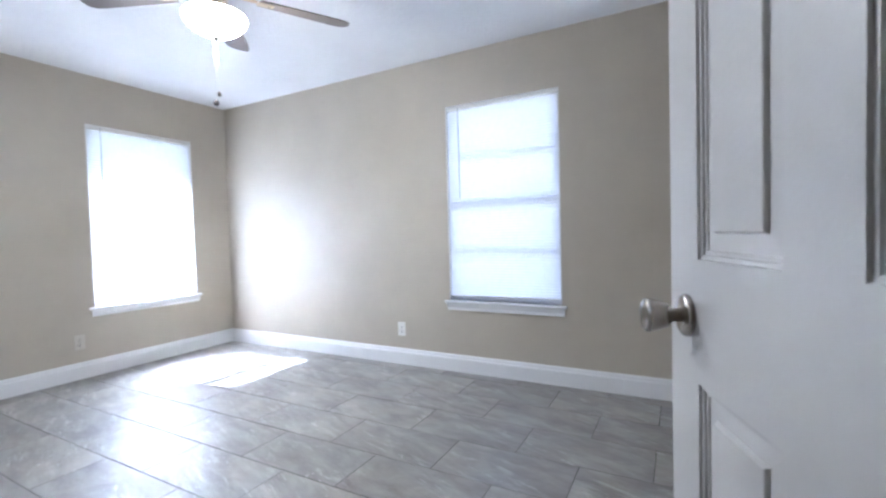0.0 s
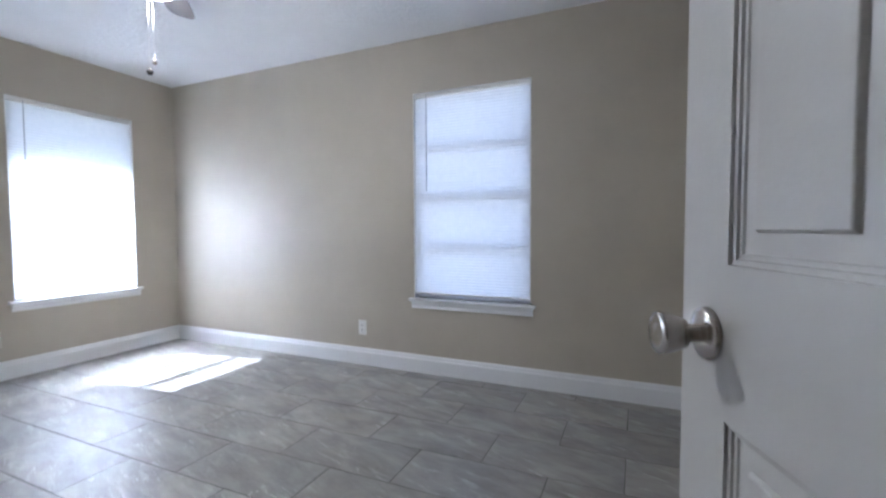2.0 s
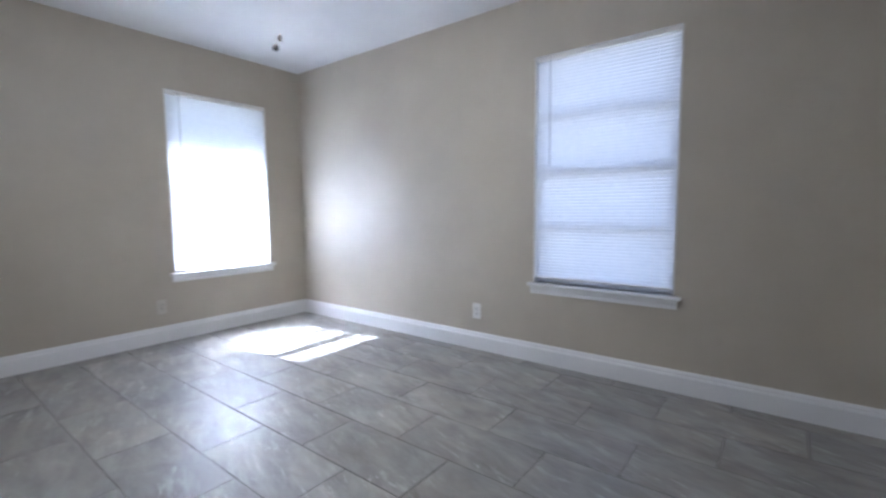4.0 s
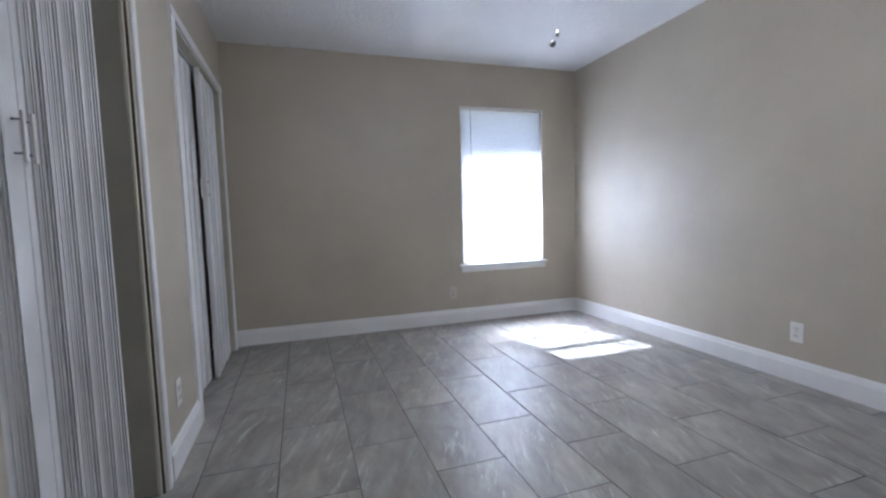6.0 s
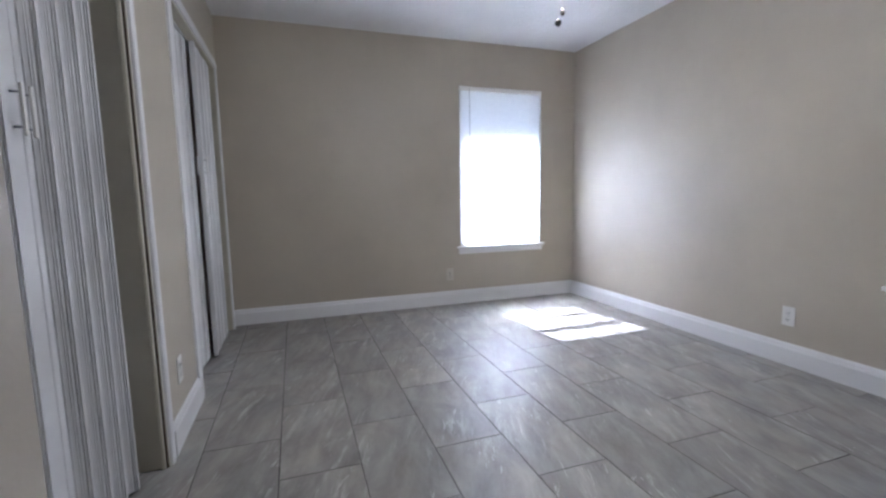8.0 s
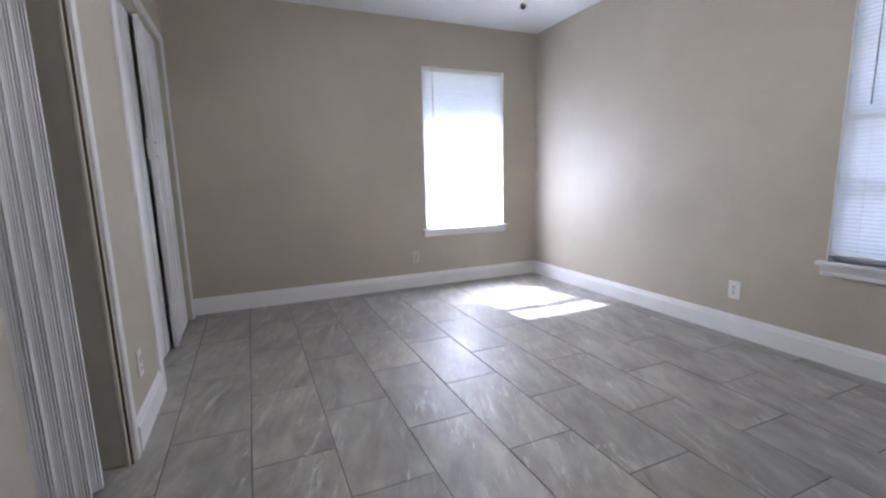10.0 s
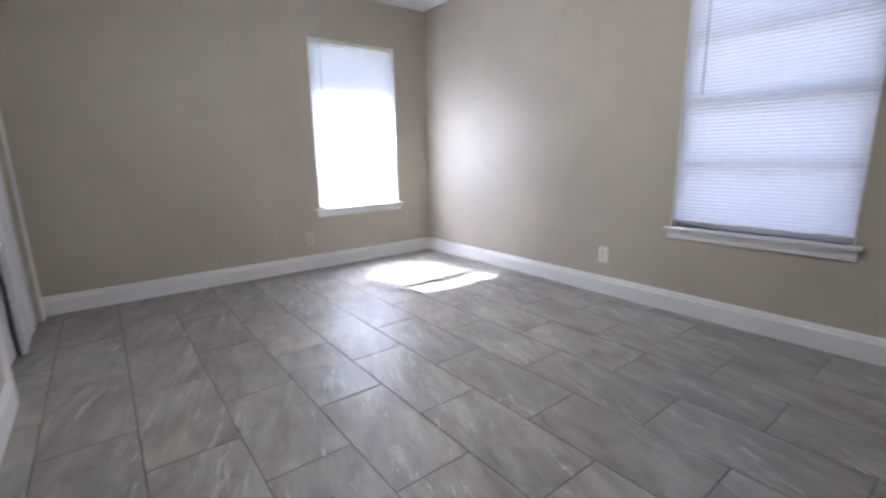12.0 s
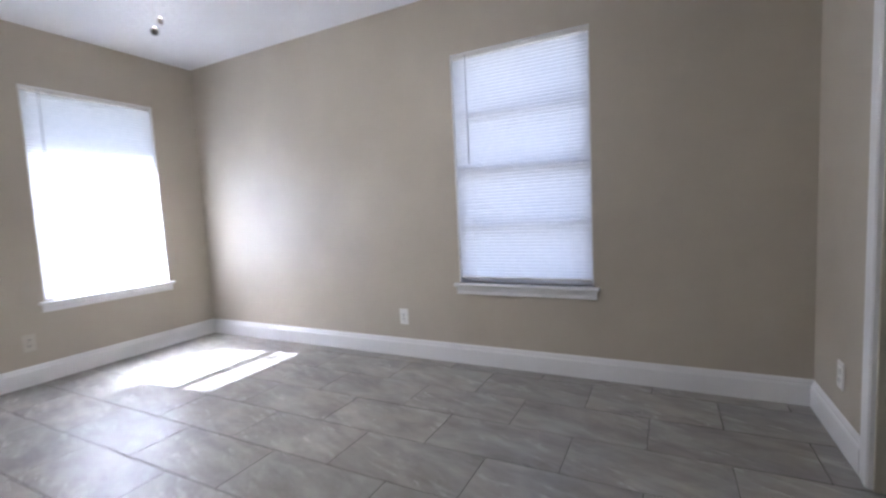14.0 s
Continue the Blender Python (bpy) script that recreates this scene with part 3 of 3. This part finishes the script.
def ceiling_fan(m, yaw):
    t = thing("ceiling_fan", "ceiling fan with brown blades and a lit glass bowl", "ceiling fan", m)
    part("canopy", turned([(0.0, 0.0), (0.068, 0.0), (0.070, -0.012), (0.060, -0.036), (0.036, -0.052), (0.0, -0.054)], 36), BRASS, t)
    part("downrod", turned([(0.013, -0.05), (0.013, -0.10)], 16), BRASS, t)
    part("motor_housing", turned([(0.0, -0.085), (0.05, -0.088), (0.092, -0.100), (0.105, -0.122), (0.105, -0.165), (0.095, -0.185), (0.07, -0.200), (0.0, -0.204)], 40), BRASS, t)
    for i in range(5):
        mb = pose(0, 0, 0, 0, 0, yaw + 72 * i)
        bm = bmesh.new()
        outline = [(0.20, 0.052), (0.30, 0.058), (0.45, 0.064), (0.58, 0.068), (0.625, 0.064), (0.648, 0.050), (0.658, 0.025), (0.66, 0.0)]
        full = outline + [(x, -y) for x, y in reversed(outline[:-1])]
        lo = [bm.verts.new((x, y, -0.003)) for x, y in full]
        hi = [bm.verts.new((x, y, 0.003)) for x, y in full]
        bm.faces.new(lo[::-1])
        bm.faces.new(hi)
        for k in range(len(full)):
            q = (k + 1) % len(full)
            bm.faces.new((lo[k], lo[q], hi[q], hi[k]))
        bmesh.ops.recalc_face_normals(bm, faces=bm.faces[:])
        bmesh.ops.transform(bm, matrix=mb @ pose(0, 0, -0.205, 12, 0, 0), verts=bm.verts[:])
        blade = part("blade", bm, BLADE, t, "dark brown fan blade")
        iron = boxes(((0.085, -0.014, -0.004), (0.19, 0.014, 0.004)), ((0.19, -0.034, -0.0078), (0.27, 0.034, -0.0036)))
        bmesh.ops.bevel(iron, geom=iron.edges[:], offset=0.002, segments=2, affect="EDGES")
        bmesh.ops.transform(iron, matrix=mb @ pose(0, 0, -0.204, 12, 0, 0), verts=iron.verts[:])
        part("blade_iron", iron, BRASS, blade, "brass blade bracket")
    part("light_fitter", turned([(0.0, -0.204), (0.052, -0.206), (0.056, -0.235), (0.060, -0.285), (0.098, -0.300), (0.128, -0.308), (0.131, -0.318), (0.0, -0.320)], 40), BRASS, t)
    bowl = part("glass_bowl", turned([(0.126, -0.3185), (0.137, -0.321), (0.139, -0.328), (0.134, -0.343), (0.115, -0.369), (0.084, -0.391), (0.044, -0.407), (0.0, -0.413)], 48), BOWL, t, "glowing white frosted glass bowl")
    part("finial", turned([(0.0, -0.408), (0.016, -0.412), (0.017, -0.420), (0.010, -0.428), (0.0, -0.432)], 20), NICKEL, bowl)
    for x, y, z, r in ((-0.026, -0.018, -0.732, 0.0125), (0.026, 0.030, -0.668, 0.009)):
        ch = part("pull_chain", turned([(0.0008, z), (0.0008, -0.425)], 6, Matrix.Translation((x, y, 0))), CHAIN, t, "pale beaded pull chain")
        part("fob", turned([(0.0, z + 0.016), (r * 0.5, z + 0.012), (r, z + 0.003), (r, z - 0.006), (r * 0.6, z - 0.013), (0.0, z - 0.014)], 16, Matrix.Translation((x, y, 0))), BRONZE if r > 0.01 else NICKEL, ch, "small pull chain fob")
    return t


ceiling_fan(pose(1.945, 2.605, H), -28)

# ---- floor tiles ----
TX, TY, PITCH, GAP = 1.381, 2.625, 0.305, 0.0031
floor = tagged(part("floor", boxes(((-0.8, -1.08, -0.02), (XE, YN, -0.0022))), GROUT), "grey streaked rectangular tile floor in running bond", "floor", kind=structure)


def tile_mesh(w, l):
    """A tile with a small eased edge; origin at the middle of its top."""
    bm = bmesh.new()
    e = 0.0018
    a = [bm.verts.new((x * w / 2, y * l / 2, -0.008)) for x, y in ((-1, -1), (1, -1), (1, 1), (-1, 1))]
    c = [bm.verts.new((x * w / 2, y * l / 2, -e)) for x, y in ((-1, -1), (1, -1), (1, 1), (-1, 1))]
    d = [bm.verts.new((x * (w / 2 - e), y * (l / 2 - e), 0)) for x, y in ((-1, -1), (1, -1), (1, 1), (-1, 1))]
    for p, q in ((a, c), (c, d)):
        for i in range(4):
            bm.faces.new((p[i], p[(i + 1) % 4], q[(i + 1) % 4], q[i]))
    bm.faces.new(d)
    return mesh("floor_tile", bm, TILE)


tile_cache = {}
random.seed(11)
fx0, fx1, fy0, fy1 = -0.8, XE - 0.004, -1.08, YN - 0.004
k = math.floor((fx0 - TX) / PITCH)
while TX + k * PITCH < fx1:
    xa, xb = max(fx0, TX + k * PITCH), min(fx1, TX + (k + 1) * PITCH)
    y = TY + PITCH * (0 if k % 2 == 0 else 1)
    while y > fy0:
        y -= 2 * PITCH
    while y < fy1:
        ya, yb = max(fy0, y), min(fy1, y + 2 * PITCH)
        y += 2 * PITCH
        w, l = xb - xa - GAP, yb - ya - GAP
        if w < 0.01 or l < 0.01:
            continue
        key = (round(w, 3), round(l, 3))
        if key not in tile_cache:
            tile_cache[key] = tile_mesh(w, l)
        ob = new("floor_tile", tile_cache[key])
        ob.parent = floor
        flip = 180 if random.random() < 0.5 else 0
        ob.matrix_basis = pose((xa + xb) / 2, (ya + yb) / 2, random.uniform(-0.0011, 0.0), random.uniform(-0.12, 0.12), random.uniform(-0.18, 0.18), flip)
    k += 1
